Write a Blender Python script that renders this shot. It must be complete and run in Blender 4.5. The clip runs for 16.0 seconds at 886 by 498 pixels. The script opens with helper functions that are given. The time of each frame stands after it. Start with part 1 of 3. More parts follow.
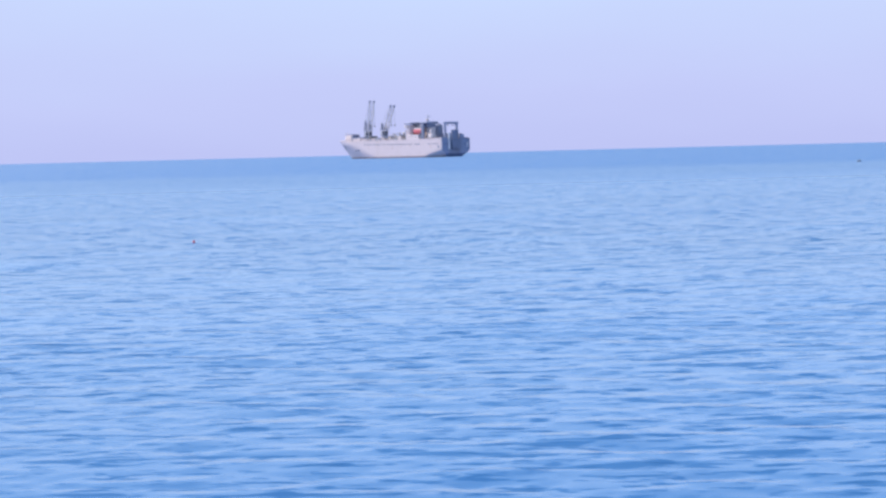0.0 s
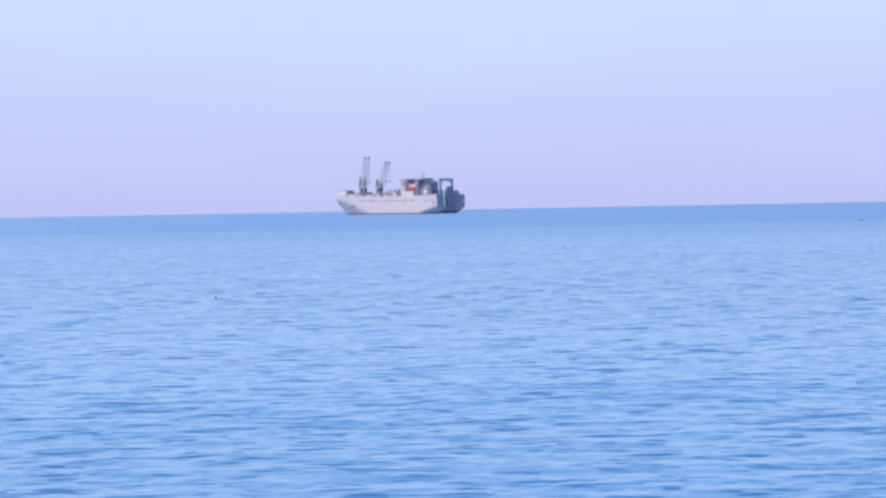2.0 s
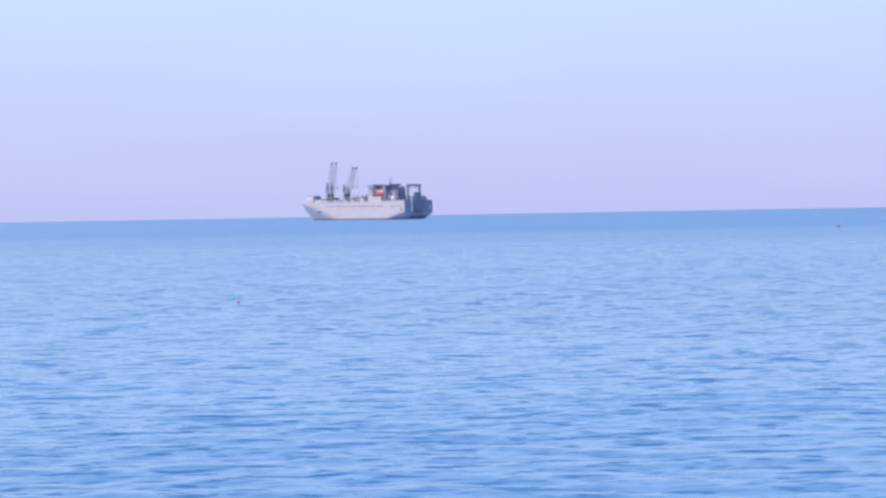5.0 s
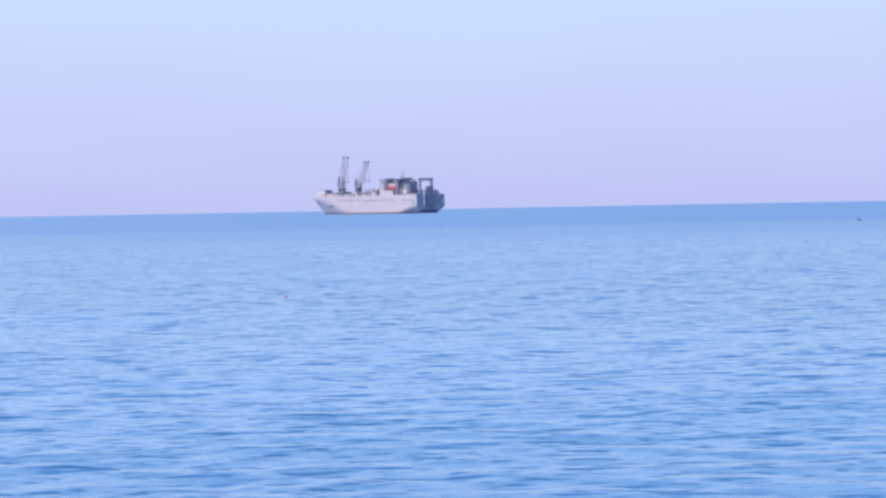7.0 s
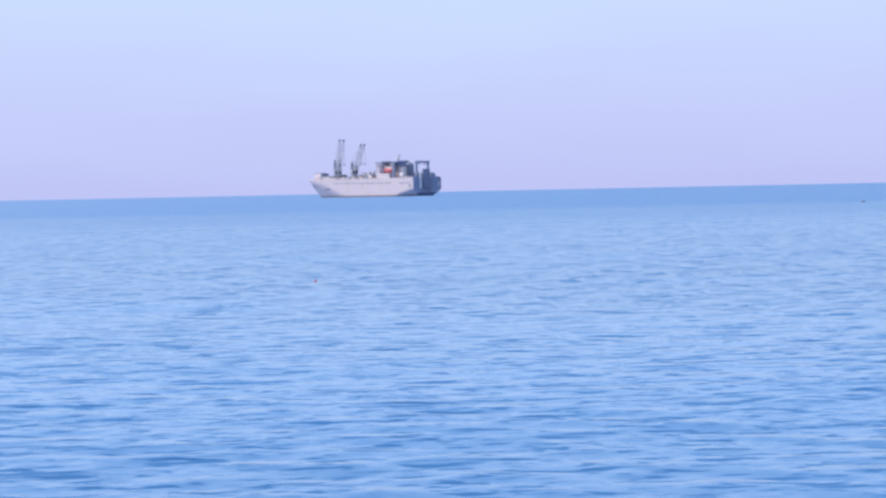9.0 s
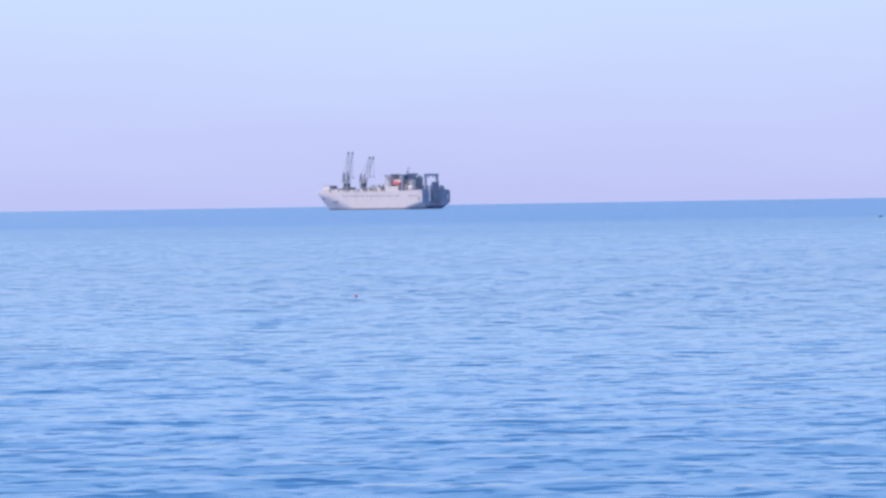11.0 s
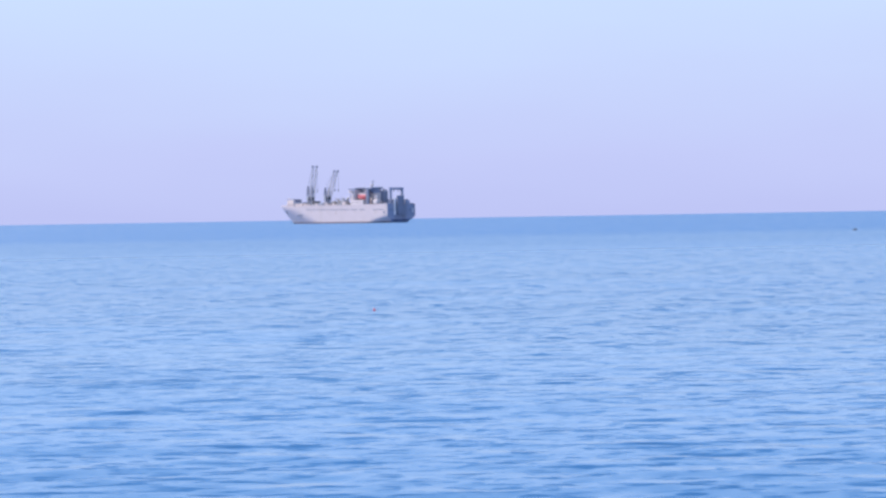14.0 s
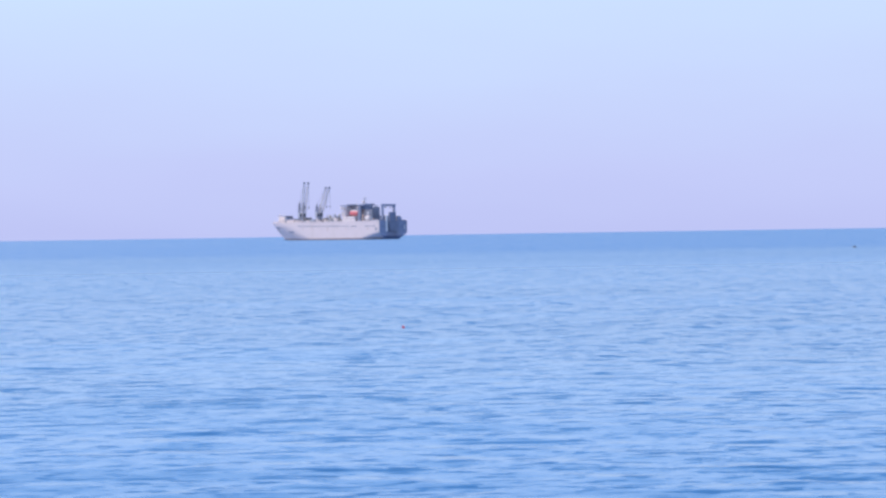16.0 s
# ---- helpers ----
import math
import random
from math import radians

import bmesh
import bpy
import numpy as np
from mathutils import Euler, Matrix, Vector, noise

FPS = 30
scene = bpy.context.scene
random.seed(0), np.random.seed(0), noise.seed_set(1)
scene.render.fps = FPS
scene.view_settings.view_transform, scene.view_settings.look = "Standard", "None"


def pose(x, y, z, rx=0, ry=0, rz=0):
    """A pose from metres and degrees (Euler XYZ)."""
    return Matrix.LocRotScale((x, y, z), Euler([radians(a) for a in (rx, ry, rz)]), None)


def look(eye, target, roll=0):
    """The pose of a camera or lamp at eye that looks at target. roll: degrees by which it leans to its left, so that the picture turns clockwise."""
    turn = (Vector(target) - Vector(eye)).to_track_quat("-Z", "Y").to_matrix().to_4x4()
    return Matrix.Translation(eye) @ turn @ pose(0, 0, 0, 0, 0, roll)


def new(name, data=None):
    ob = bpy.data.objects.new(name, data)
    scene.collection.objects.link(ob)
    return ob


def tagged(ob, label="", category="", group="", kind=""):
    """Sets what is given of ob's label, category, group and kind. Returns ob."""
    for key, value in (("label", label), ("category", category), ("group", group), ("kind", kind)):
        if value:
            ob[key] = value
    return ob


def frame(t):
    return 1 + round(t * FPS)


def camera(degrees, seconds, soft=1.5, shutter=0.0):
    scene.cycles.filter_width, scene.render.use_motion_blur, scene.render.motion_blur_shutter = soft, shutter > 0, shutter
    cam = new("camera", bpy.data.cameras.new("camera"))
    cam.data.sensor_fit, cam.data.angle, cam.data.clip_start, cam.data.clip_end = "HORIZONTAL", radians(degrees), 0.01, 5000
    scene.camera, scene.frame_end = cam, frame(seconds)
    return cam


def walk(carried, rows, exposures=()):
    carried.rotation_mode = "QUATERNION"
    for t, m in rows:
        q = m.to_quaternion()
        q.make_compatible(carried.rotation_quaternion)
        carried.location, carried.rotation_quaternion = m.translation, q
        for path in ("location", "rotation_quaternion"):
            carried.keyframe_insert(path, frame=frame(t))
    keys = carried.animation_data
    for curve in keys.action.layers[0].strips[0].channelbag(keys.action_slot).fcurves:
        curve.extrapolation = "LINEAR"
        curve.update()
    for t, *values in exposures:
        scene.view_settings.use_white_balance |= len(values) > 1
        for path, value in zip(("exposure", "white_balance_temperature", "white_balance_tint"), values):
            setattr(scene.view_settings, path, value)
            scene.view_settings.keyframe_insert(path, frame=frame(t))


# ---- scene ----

# ---------------- camera: carried along the shore, looking out to sea ----------------
EYE_HEIGHT, SPEED_X, SPEED_Y = 4.468, -0.967, 0.640
cam = camera(30.0, 16.0, soft=2.7)

def eye_pose(t, pitch, roll, yaw):
    """The hand-held camera at t seconds, on its steady way; angles in degrees."""
    at = pose(SPEED_X * t, SPEED_Y * t, EYE_HEIGHT, 0, 0, yaw)
    return at @ pose(0, 0, 0, 90 + pitch) @ pose(0, 0, 0, 0, 0, roll)


walk(cam, [
    (0.0, eye_pose(0.0, -3.364, -1.449, 1.236)),
    (0.2, eye_pose(0.2, -3.456, -1.440, 1.240)),
    (0.5, eye_pose(0.5, -3.598, -1.428, 1.184)),
    (0.7, eye_pose(0.7, -3.455, -1.433, 1.203)),
    (1.0, eye_pose(1.0, -3.435, -1.440, 1.310)),
    (1.2, eye_pose(1.2, -3.178, -1.338, 1.232)),
    (1.5, eye_pose(1.5, -2.616, -1.185, 1.136)),
    (1.7, eye_pose(1.7, -2.004, -1.131, 1.020)),
    (2.0, eye_pose(2.0, -1.409, -1.051, 0.924)),
    (2.2, eye_pose(2.2, -1.060, -0.924, 0.823)),
    (2.5, eye_pose(2.5, -0.440, -0.733, 0.602)),
    (2.7, eye_pose(2.7, -0.063, -0.816, 0.379)),
    (3.0, eye_pose(3.0, -0.411, -0.939, 0.009)),
    (3.2, eye_pose(3.2, -0.666, -0.969, -0.229)),
    (3.5, eye_pose(3.5, -0.817, -1.013, -0.369)),
    (3.7, eye_pose(3.7, -0.940, -1.005, -0.375)),
    (5.8, eye_pose(5.8, -1.249, -0.984, -0.166)),
    (6.0, eye_pose(6.0, -1.151, -0.981, -0.121)),
    (6.2, eye_pose(6.2, -1.077, -1.046, -0.162)),
    (6.5, eye_pose(6.5, -1.148, -1.145, -0.122)),
    (6.7, eye_pose(6.7, -1.274, -1.111, -0.094)),
    (7.0, eye_pose(7.0, -1.437, -1.061, 0.021)),
    (7.2, eye_pose(7.2, -1.406, -1.068, 0.027)),
    (7.5, eye_pose(7.5, -1.377, -1.078, 0.075)),
    (7.7, eye_pose(7.7, -1.406, -1.089, 0.031)),
    (8.0, eye_pose(8.0, -1.372, -1.105, 0.005)),
    (8.2, eye_pose(8.2, -1.704, -1.152, -0.074)),
    (8.5, eye_pose(8.5, -1.779, -1.224, -0.086)),
    (8.7, eye_pose(8.7, -1.961, -1.199, -0.161)),
    (10.8, eye_pose(10.8, -2.155, -0.946, 0.037)),
    (11.0, eye_pose(11.0, -1.578, -0.922, 0.048)),
    (11.2, eye_pose(11.2, -1.315, -0.919, -0.032)),
    (11.5, eye_pose(11.5, -1.129, -0.916, -0.121)),
    (11.7, eye_pose(11.7, -1.145, -0.976, -0.245)),
    (12.0, eye_pose(12.0, -1.222, -1.066, -0.254)),
    (12.2, eye_pose(12.2, -1.717, -1.067, -0.325)),
    (12.5, eye_pose(12.5, -2.042, -1.069, -0.377)),
    (12.7, eye_pose(12.7, -2.030, -1.044, -0.510)),
    (13.0, eye_pose(13.0, -2.058, -1.007, -0.757)),
    (13.2, eye_pose(13.2, -1.950, -0.923, -0.941)),
    (13.5, eye_pose(13.5, -1.366, -0.797, -1.116)),
    (13.7, eye_pose(13.7, -1.167, -0.859, -1.227)),
    (14.0, eye_pose(14.0, -1.123, -0.952, -1.289)),
    (14.2, eye_pose(14.2, -1.056, -0.926, -1.302)),
    (14.5, eye_pose(14.5, -1.061, -0.888, -1.311)),
    (14.7, eye_pose(14.7, -1.030, -0.855, -1.320)),
    (15.0, eye_pose(15.0, -0.834, -0.806, -1.332)),
    (15.2, eye_pose(15.2, -0.694, -0.791, -1.421)),
    (15.5, eye_pose(15.5, -0.582, -0.769, -1.520)),
    (15.7, eye_pose(15.7, -0.521, -0.811, -1.595)),
    (16.0, eye_pose(16.0, -0.549, -0.873, -1.663)),
])

# ---------------- sky and sun ----------------
SUN_ELEVATION, SUN_AZIMUTH = 40.0, 284.0   # azimuth clockwise from +y, the way out to sea
world = bpy.data.worlds.new("sky")
scene.world = world
world.use_nodes = True
wn, wl = world.node_tree.nodes, world.node_tree.links
wn.clear()
w_out = wn.new("ShaderNodeOutputWorld")
w_bg = wn.new("ShaderNodeBackground")
w_sky = wn.new("ShaderNodeTexSky")
w_sky.sky_type = "NISHITA"
w_sky.sun_disc = False
w_sky.sun_elevation = radians(SUN_ELEVATION)
w_sky.sun_rotation = radians(SUN_AZIMUTH)
w_sky.air_density, w_sky.dust_density, w_sky.ozone_density = 1.0, 0.6, 2.0
w_scale = wn.new("ShaderNodeVectorMath")
w_scale.operation = "SCALE"
w_scale.inputs["Scale"].default_value = 0.20
w_co = wn.new("ShaderNodeTexCoord")
w_sep = wn.new("ShaderNodeSeparateXYZ")
w_ramp = wn.new("ShaderNodeValToRGB")      # sea haze: lavender at the horizon, pale blue above
HAZE = [(0.0, (0.524, 0.565, 0.922)), (0.035, (0.558, 0.610, 0.957)), (0.085, (0.583, 0.682, 0.995)),
        (0.15, (0.610, 0.765, 1.04)), (0.26, (0.625, 0.895, 1.40)), (0.45, (0.585, 0.91, 1.48))]
ce = w_ramp.color_ramp.elements
while len(ce) < len(HAZE):
    ce.new(0.5)
for el, (at, col) in zip(ce, HAZE):
    el.position, el.color = at, (*col, 1)
w_fac = wn.new("ShaderNodeMapRange")
w_fac.inputs["From Min"].default_value, w_fac.inputs["From Max"].default_value = 0.30, 0.95
w_mix = wn.new("ShaderNodeMix")
w_mix.data_type = "RGBA"
wl.new(w_co.outputs["Generated"], w_sep.inputs[0])
w_map = wn.new("ShaderNodeMapping")                       # faint uneven haze
w_map.inputs["Scale"].default_value = (2.2, 2.2, 9.0)
w_noise = wn.new("ShaderNodeTexNoise")
w_noise.inputs["Scale"].default_value, w_noise.inputs["Detail"].default_value = 1.6, 3.0
w_add = wn.new("ShaderNodeMath")
w_add.operation = "MULTIPLY_ADD"
w_add.inputs[1].default_value = 0.07
w_off = wn.new("ShaderNodeMath")
w_off.operation = "SUBTRACT"
w_off.inputs[1].default_value = 0.035
wl.new(w_co.outputs["Generated"], w_map.inputs[0])
wl.new(w_map.outputs[0], w_noise.inputs["Vector"])
wl.new(w_noise.outputs["Fac"], w_add.inputs[0])
wl.new(w_sep.outputs["Z"], w_add.inputs[2])
wl.new(w_add.outputs[0], w_off.inputs[0])
wl.new(w_off.outputs[0], w_ramp.inputs["Fac"])
wl.new(w_sep.outputs["Z"], w_fac.inputs["Value"])
wl.new(w_sky.outputs[0], w_scale.inputs[0])
wl.new(w_fac.outputs[0], w_mix.inputs["Factor"])
wl.new(w_ramp.outputs["Color"], w_mix.inputs["A"])
wl.new(w_scale.outputs[0], w_mix.inputs["B"])
wl.new(w_mix.outputs["Result"], w_bg.inputs["Color"])
w_bg.inputs["Strength"].default_value = 1.0
wl.new(w_bg.outputs[0], w_out.inputs[0])

sun = new("sun", bpy.data.lights.new("sun", "SUN"))
sun.data.energy, sun.data.angle, sun.data.color = 3.75, radians(1.0), (1.0, 0.86, 0.74)
az, el_ = radians(SUN_AZIMUTH), radians(SUN_ELEVATION)
sun_from = Vector((math.sin(az) * math.cos(el_), math.cos(az) * math.cos(el_), math.sin(el_)))
sun.matrix_world = look(sun_from * 500, (0, 0, 0))
scene.view_settings.exposure = 0.0


# ---------------- materials ----------------
def material(name, base, rough=0.5, metal=0.0, vary=0.12, grain=1.5, stain=0.18, streak=None, stain_col=None, bump=0.05, size=1.0):
    """Painted or bare surface with fine grain, broad stains and a slight relief."""
    m = bpy.data.materials.new(name)
    m.use_nodes = True
    n, l = m.node_tree.nodes, m.node_tree.links
    b = n["Principled BSDF"]
    co = n.new("ShaderNodeTexCoord")
    mp = n.new("ShaderNodeMapping")
    mp.inputs["Scale"].default_value = (1 / size, 1 / size, (0.25 if streak else 1.0) / size)
    l.new(co.outputs["Object"], mp.inputs[0])
    fine = n.new("ShaderNodeTexNoise")
    fine.inputs["Scale"].default_value, fine.inputs["Detail"].default_value = grain, 6
    broad = n.new("ShaderNodeTexNoise")
    broad.inputs["Scale"].default_value, broad.inputs["Detail"].default_value = grain * 0.12, 4
    l.new(mp.outputs[0], fine.inputs["Vector"])
    l.new(mp.outputs[0], broad.inputs["Vector"])
    lo = tuple(c * (1 - vary) for c in base)
    hi = tuple(min(1, c * (1 + vary)) for c in base)
    mix1 = n.new("ShaderNodeMix")
    mix1.data_type = "RGBA"
    mix1.inputs["A"].default_value, mix1.inputs["B"].default_value = (*lo, 1), (*hi, 1)
    l.new(fine.outputs["Fac"], mix1.inputs["Factor"])
    rng = n.new("ShaderNodeMapRange")
    rng.inputs["From Min"].default_value, rng.inputs["From Max"].default_value = 0.52, 0.72
    rng.inputs["To Max"].default_value = stain * 2
    l.new(broad.outputs["Fac"], rng.inputs["Value"])
    mix2 = n.new("ShaderNodeMix")
    mix2.data_type = "RGBA"
    mix2.inputs["B"].default_value = (*(stain_col or tuple(c * 0.55 for c in base)), 1)
    l.new(rng.outputs[0], mix2.inputs["Factor"])
    l.new(mix1.outputs["Result"], mix2.inputs["A"])
    l.new(mix2.outputs["Result"], b.inputs["Base Color"])
    rr = n.new("ShaderNodeMapRange")
    rr.inputs["To Min"].default_value, rr.inputs["To Max"].default_value = max(0.02, rough - 0.1), min(1, rough + 0.12)
    l.new(fine.outputs["Fac"], rr.inputs["Value"])
    l.new(rr.outputs[0], b.inputs["Roughness"])
    b.inputs["Metallic"].default_value = metal
    bp = n.new("ShaderNodeBump")
    bp.inputs["Strength"].default_value, bp.inputs["Distance"].default_value = 0.4, bump
    l.new(fine.outputs["Fac"], bp.inputs["Height"])
    l.new(bp.outputs[0], b.inputs["Normal"])
    return m


RUST = (0.20, 0.10, 0.06)
M_HULL = material("hull_paint", (0.58, 0.50, 0.52), 0.5, stain=0.16, streak=True, stain_col=(0.42, 0.36, 0.32), grain=0.6)
M_HOUSE = material("house_paint", (0.66, 0.57, 0.57), 0.5, stain=0.12, stain_col=(0.45, 0.40, 0.36), grain=0.9)
# next three: air haze over the ship is put into paler, bluer base colours
M_STERN = material("stern_hazed_paint", (0.25, 0.275, 0.39), 0.6, stain=0.25, streak=True, stain_col=(0.09, 0.07, 0.07), grain=0.8)
M_TRANSOM = material("transom_hazed_paint", (0.22, 0.25, 0.36), 0.6, stain=0.25, streak=True, stain_col=(0.08, 0.07, 0.08), grain=0.8)
M_DARK = material("dark_grey_hazed_paint", (0.165, 0.185, 0.265), 0.55, stain=0.2, grain=1.2)
M_DECK = material("deck_paint", (0.22, 0.17, 0.16), 0.8, stain=0.3, stain_col=RUST, grain=0.8)
M_BOOT = material("boot_top", (0.16, 0.10, 0.10), 0.6, stain=0.3, stain_col=(0.06, 0.06, 0.05), grain=1.0)
# crane paint holds the haze in front of it as a paler tone
M_CRANE = material("crane_hazed_paint", (0.70, 0.66, 0.68), 0.5, stain=0.2, stain_col=(0.2, 0.16, 0.15), grain=1.4)
M_PED = material("crane_dark_paint", (0.36, 0.38, 0.46), 0.5, stain=0.2, grain=1.4)
M_RED = material("lifeboat_red", (0.55, 0.10, 0.12), 0.4, stain=0.1, grain=2.0, bump=0.01)
M_RUST = material("rust_stain", (0.46, 0.33, 0.27), 0.85, stain=0.3, stain_col=(0.36, 0.25, 0.20), grain=2.0)
M_GLASS = material("dark_window", (0.015, 0.02, 0.03), 0.12, vary=0.3, grain=3, bump=0.002)
M_STEEL = material("weathered_steel", (0.30, 0.29, 0.29), 0.45, metal=0.5, stain=0.3, stain_col=RUST, grain=2)
M_BUOY = material("red_float", (0.62, 0.06, 0.09), 0.35, stain=0.25, stain_col=(0.25, 0.05, 0.05), grain=14, bump=0.003)
# rubber of the far float; also the shadow painted on a winch house
M_BLACK = material("black_rubber_and_shade", (0.12, 0.12, 0.14), 0.6, vary=0.3, grain=6, bump=0.01)


def water_material():
    """Sea: a scattering blue body under a rippled, glossy skin."""
    m = bpy.data.materials.new("sea_water")
    m.use_nodes = True
    n, l = m.node_tree.nodes, m.node_tree.links
    n.remove(n["Principled BSDF"])
    co = n.new("ShaderNodeTexCoord")

    def noise_at(scale, stretch, detail):
        mp = n.new("ShaderNodeMapping")
        mp.inputs["Scale"].default_value = (scale * stretch, scale, scale)
        mp.inputs["Rotation"].default_value = (0.5 + scale, 0.4, 0.65 + 0.3 * scale)   # keeps the lattice off the axes
        l.new(co.outputs["Object"], mp.inputs[0])
        t = n.new("ShaderNodeTexNoise")
        t.inputs["Scale"].default_value, t.inputs["Detail"].default_value = 1.0, detail
        l.new(mp.outputs[0], t.inputs["Vector"])
        return t

    def vec(op, a, b):
        s = n.new("ShaderNodeVectorMath")
        s.operation = op
        l.new(a, s.inputs[0])
        if isinstance(b, tuple):
            s.inputs[1].default_value = b
        else:
            l.new(b, s.inputs["Scale"] if op == "SCALE" else s.inputs[1])
        return s.outputs[0]

    def ranged(value, a, b, to_a, to_b, smooth=True):
        r = n.new("ShaderNodeMapRange")
        r.interpolation_type = "SMOOTHSTEP" if smooth else "LINEAR"
        for key, v in (("From Min", a), ("From Max", b), ("To Min", to_a), ("To Max", to_b)):
            r.inputs[key].default_value = v
        l.new(value, r.inputs["Value"])
        return r.outputs[0]

    def slopes(scale, stretch, detail, k):
        t = noise_at(scale, stretch, detail)
        return vec("MULTIPLY", vec("SUBTRACT", t.outputs["Color"], (0.5, 0.5, 0.5)), k)

    sep = n.new("ShaderNodeSeparateXYZ")
    l.new(co.outputs["Object"], sep.inputs[0])
    out_y = sep.outputs["Y"]
    # the breeze is stronger outside the lee of the shore
    breeze = ranged(out_y, 310, 440, 0, 1)
    # steep shoreward faces of the wavelets, sparse, at several sizes
    faces = []
    for scale, stretch, lo, hi, k, inshore, outside, y0, y1 in WAVELETS:
        t = noise_at(scale, stretch, 2.0)
        share = n.new("ShaderNodeMath")
        share.operation = "MULTIPLY"
        l.new(ranged(t.outputs["Fac"], lo, hi, 0, -k), share.inputs[0])
        l.new(ranged(out_y, y0, y1, inshore, outside), share.inputs[1])
        faces.append(share.outputs[0])
    total = faces[0]
    for fc in faces[1:]:
        ad = n.new("ShaderNodeMath")
        l.new(total, ad.inputs[0])
        l.new(fc, ad.inputs[1])
        total = ad.outputs[0]
    # gusts: the wavelets come in flocks
    gust = n.new("ShaderNodeMath")
    gust.operation = "MULTIPLY"
    l.new(total, gust.inputs[0])
    l.new(ranged(noise_at(0.10, 0.45, 3).outputs["Fac"], 0.36, 0.62, 0.75, 1.12), gust.inputs[1])
    calm = n.new("ShaderNodeMath")                      # farther out they run together
    calm.operation = "MULTIPLY"
    l.new(gust.outputs[0], calm.inputs[0])
    l.new(ranged(out_y, 70, 230, 0.91, 0.40), calm.inputs[1])
    face = n.new("ShaderNodeCombineXYZ")
    l.new(calm.outputs[0], face.inputs["Y"])
    both = vec("ADD", vec("ADD", slopes(3.0, 0.5, 3.0, RIPPLE), face.outputs[0]), (0.0, -0.070, 0.0))
    gain = ranged(out_y, 310, 440, 1.0, 1.5)
    amp = vec("SCALE", both, gain)
    geo = n.new("ShaderNodeNewGeometry")
    nrm = vec("NORMALIZE", vec("ADD", amp, geo.outputs["Normal"]), (0, 0, 0))
    # body colour in broad drifting patches, deeper outside
    patch = noise_at(0.045, 0.3, 3)
    c1 = n.new("ShaderNodeMix")
    c1.data_type = "RGBA"
    c1.inputs["A"].default_value, c1.inputs["B"].default_value = (*BODY_A, 1), (*BODY_B, 1)
    l.new(ranged(patch.outputs["Fac"], 0.3, 0.7, 0, 1), c1.inputs["Factor"])
    c2 = n.new("ShaderNodeMix")
    c2.data_type = "RGBA"
    c2.inputs["B"].default_value = (*BODY_FAR, 1)
    l.new(c1.outputs["Result"], c2.inputs["A"])
    l.new(breeze, c2.inputs["Factor"])
    body = n.new("ShaderNodeBsdfDiffuse")
    l.new(c2.outputs["Result"], body.inputs["Color"])
    l.new(nrm, body.inputs["Normal"])
    skin = n.new("ShaderNodeBsdfGlossy")
    l.new(ranged(out_y, 40, 420, 0.16, 0.42), skin.inputs["Roughness"])
    l.new(nrm, skin.inputs["Normal"])
    fres = n.new("ShaderNodeFresnel")
    fres.inputs["IOR"].default_value = 1.33
    l.new(nrm, fres.inputs["Normal"])
    # unresolved wavelets hide part of the skin at low angles
    k = n.new("ShaderNodeMath")
    k.operation = "MULTIPLY"
    l.new(fres.outputs[0], k.inputs[0])
    l.new(ranged(out_y, 20, 300, GLOSS_NEAR, GLOSS_FAR), k.inputs[1])
    top = n.new("ShaderNodeMath")                       # ripples too small to show keep the skin from a full mirror
    top.operation = "MINIMUM"
    top.inputs[1].default_value = 0.74
    l.new(k.outputs[0], top.inputs[0])
    mix = n.new("ShaderNodeMixShader")
    l.new(top.outputs[0], mix.inputs[0])
    l.new(body.outputs[0], mix.inputs[1])
    l.new(skin.outputs[0], mix.inputs[2])
    l.new(mix.outputs[0], n["Material Output"].inputs["Surface"])
    return m


RIPPLE = (0.08, 0.05, 0.0)
# noise scale, stretch along the crest, onset and full height of a face, its slope; its share inshore and outside, and where that changes
WAVELETS = ((6.5, 0.28, 0.575, 0.66, 0.24, 1.0, 0.40, 30, 80), (4.2, 0.23, 0.59, 0.655, 0.41, 1.0, 0.6, 30, 80),
            (2.6, 0.18, 0.60, 0.66, 0.44, 0.7, 0.8, 30, 80), (1.5, 0.36, 0.615, 0.67, 0.42, 0.1, 1.0, 35, 80),
            (0.9, 0.60, 0.63, 0.69, 0.38, 0.0, 1.0, 45, 110), (0.42, 1.2, 0.635, 0.70, 0.22, 0.0, 1.0, 90, 220),
            (0.2, 0.35, 0.50, 0.74, 0.05, 1.0, 1.0, 30, 80))
BODY_A, BODY_B, BODY_FAR = (0.058, 0.200, 0.422), (0.069, 0.223, 0.470), (0.054, 0.212, 0.485)
GLOSS_NEAR, GLOSS_FAR = 2.08, 1.04
M_WATER = water_material()


# ---------------- mesh helpers ----------------
def mesh_object(name, bm, mat, parent=None, label="", smooth=False):
    me = bpy.data.meshes.new(name)
    bmesh.ops.recalc_face_normals(bm, faces=bm.faces)
    bm.to_mesh(me)
    bm.free()
    me.materials.append(mat)
    if smooth:
        for p in me.polygons:
            p.use_smooth = True
    ob = new(name, me)
    if parent is not None:
        ob.parent = parent
    if label:
        tagged(ob, label)
    return ob


def part(name, bm, mat, parent, label="", smooth=False):
    return mesh_object(name, bm, mat, parent, label, smooth)


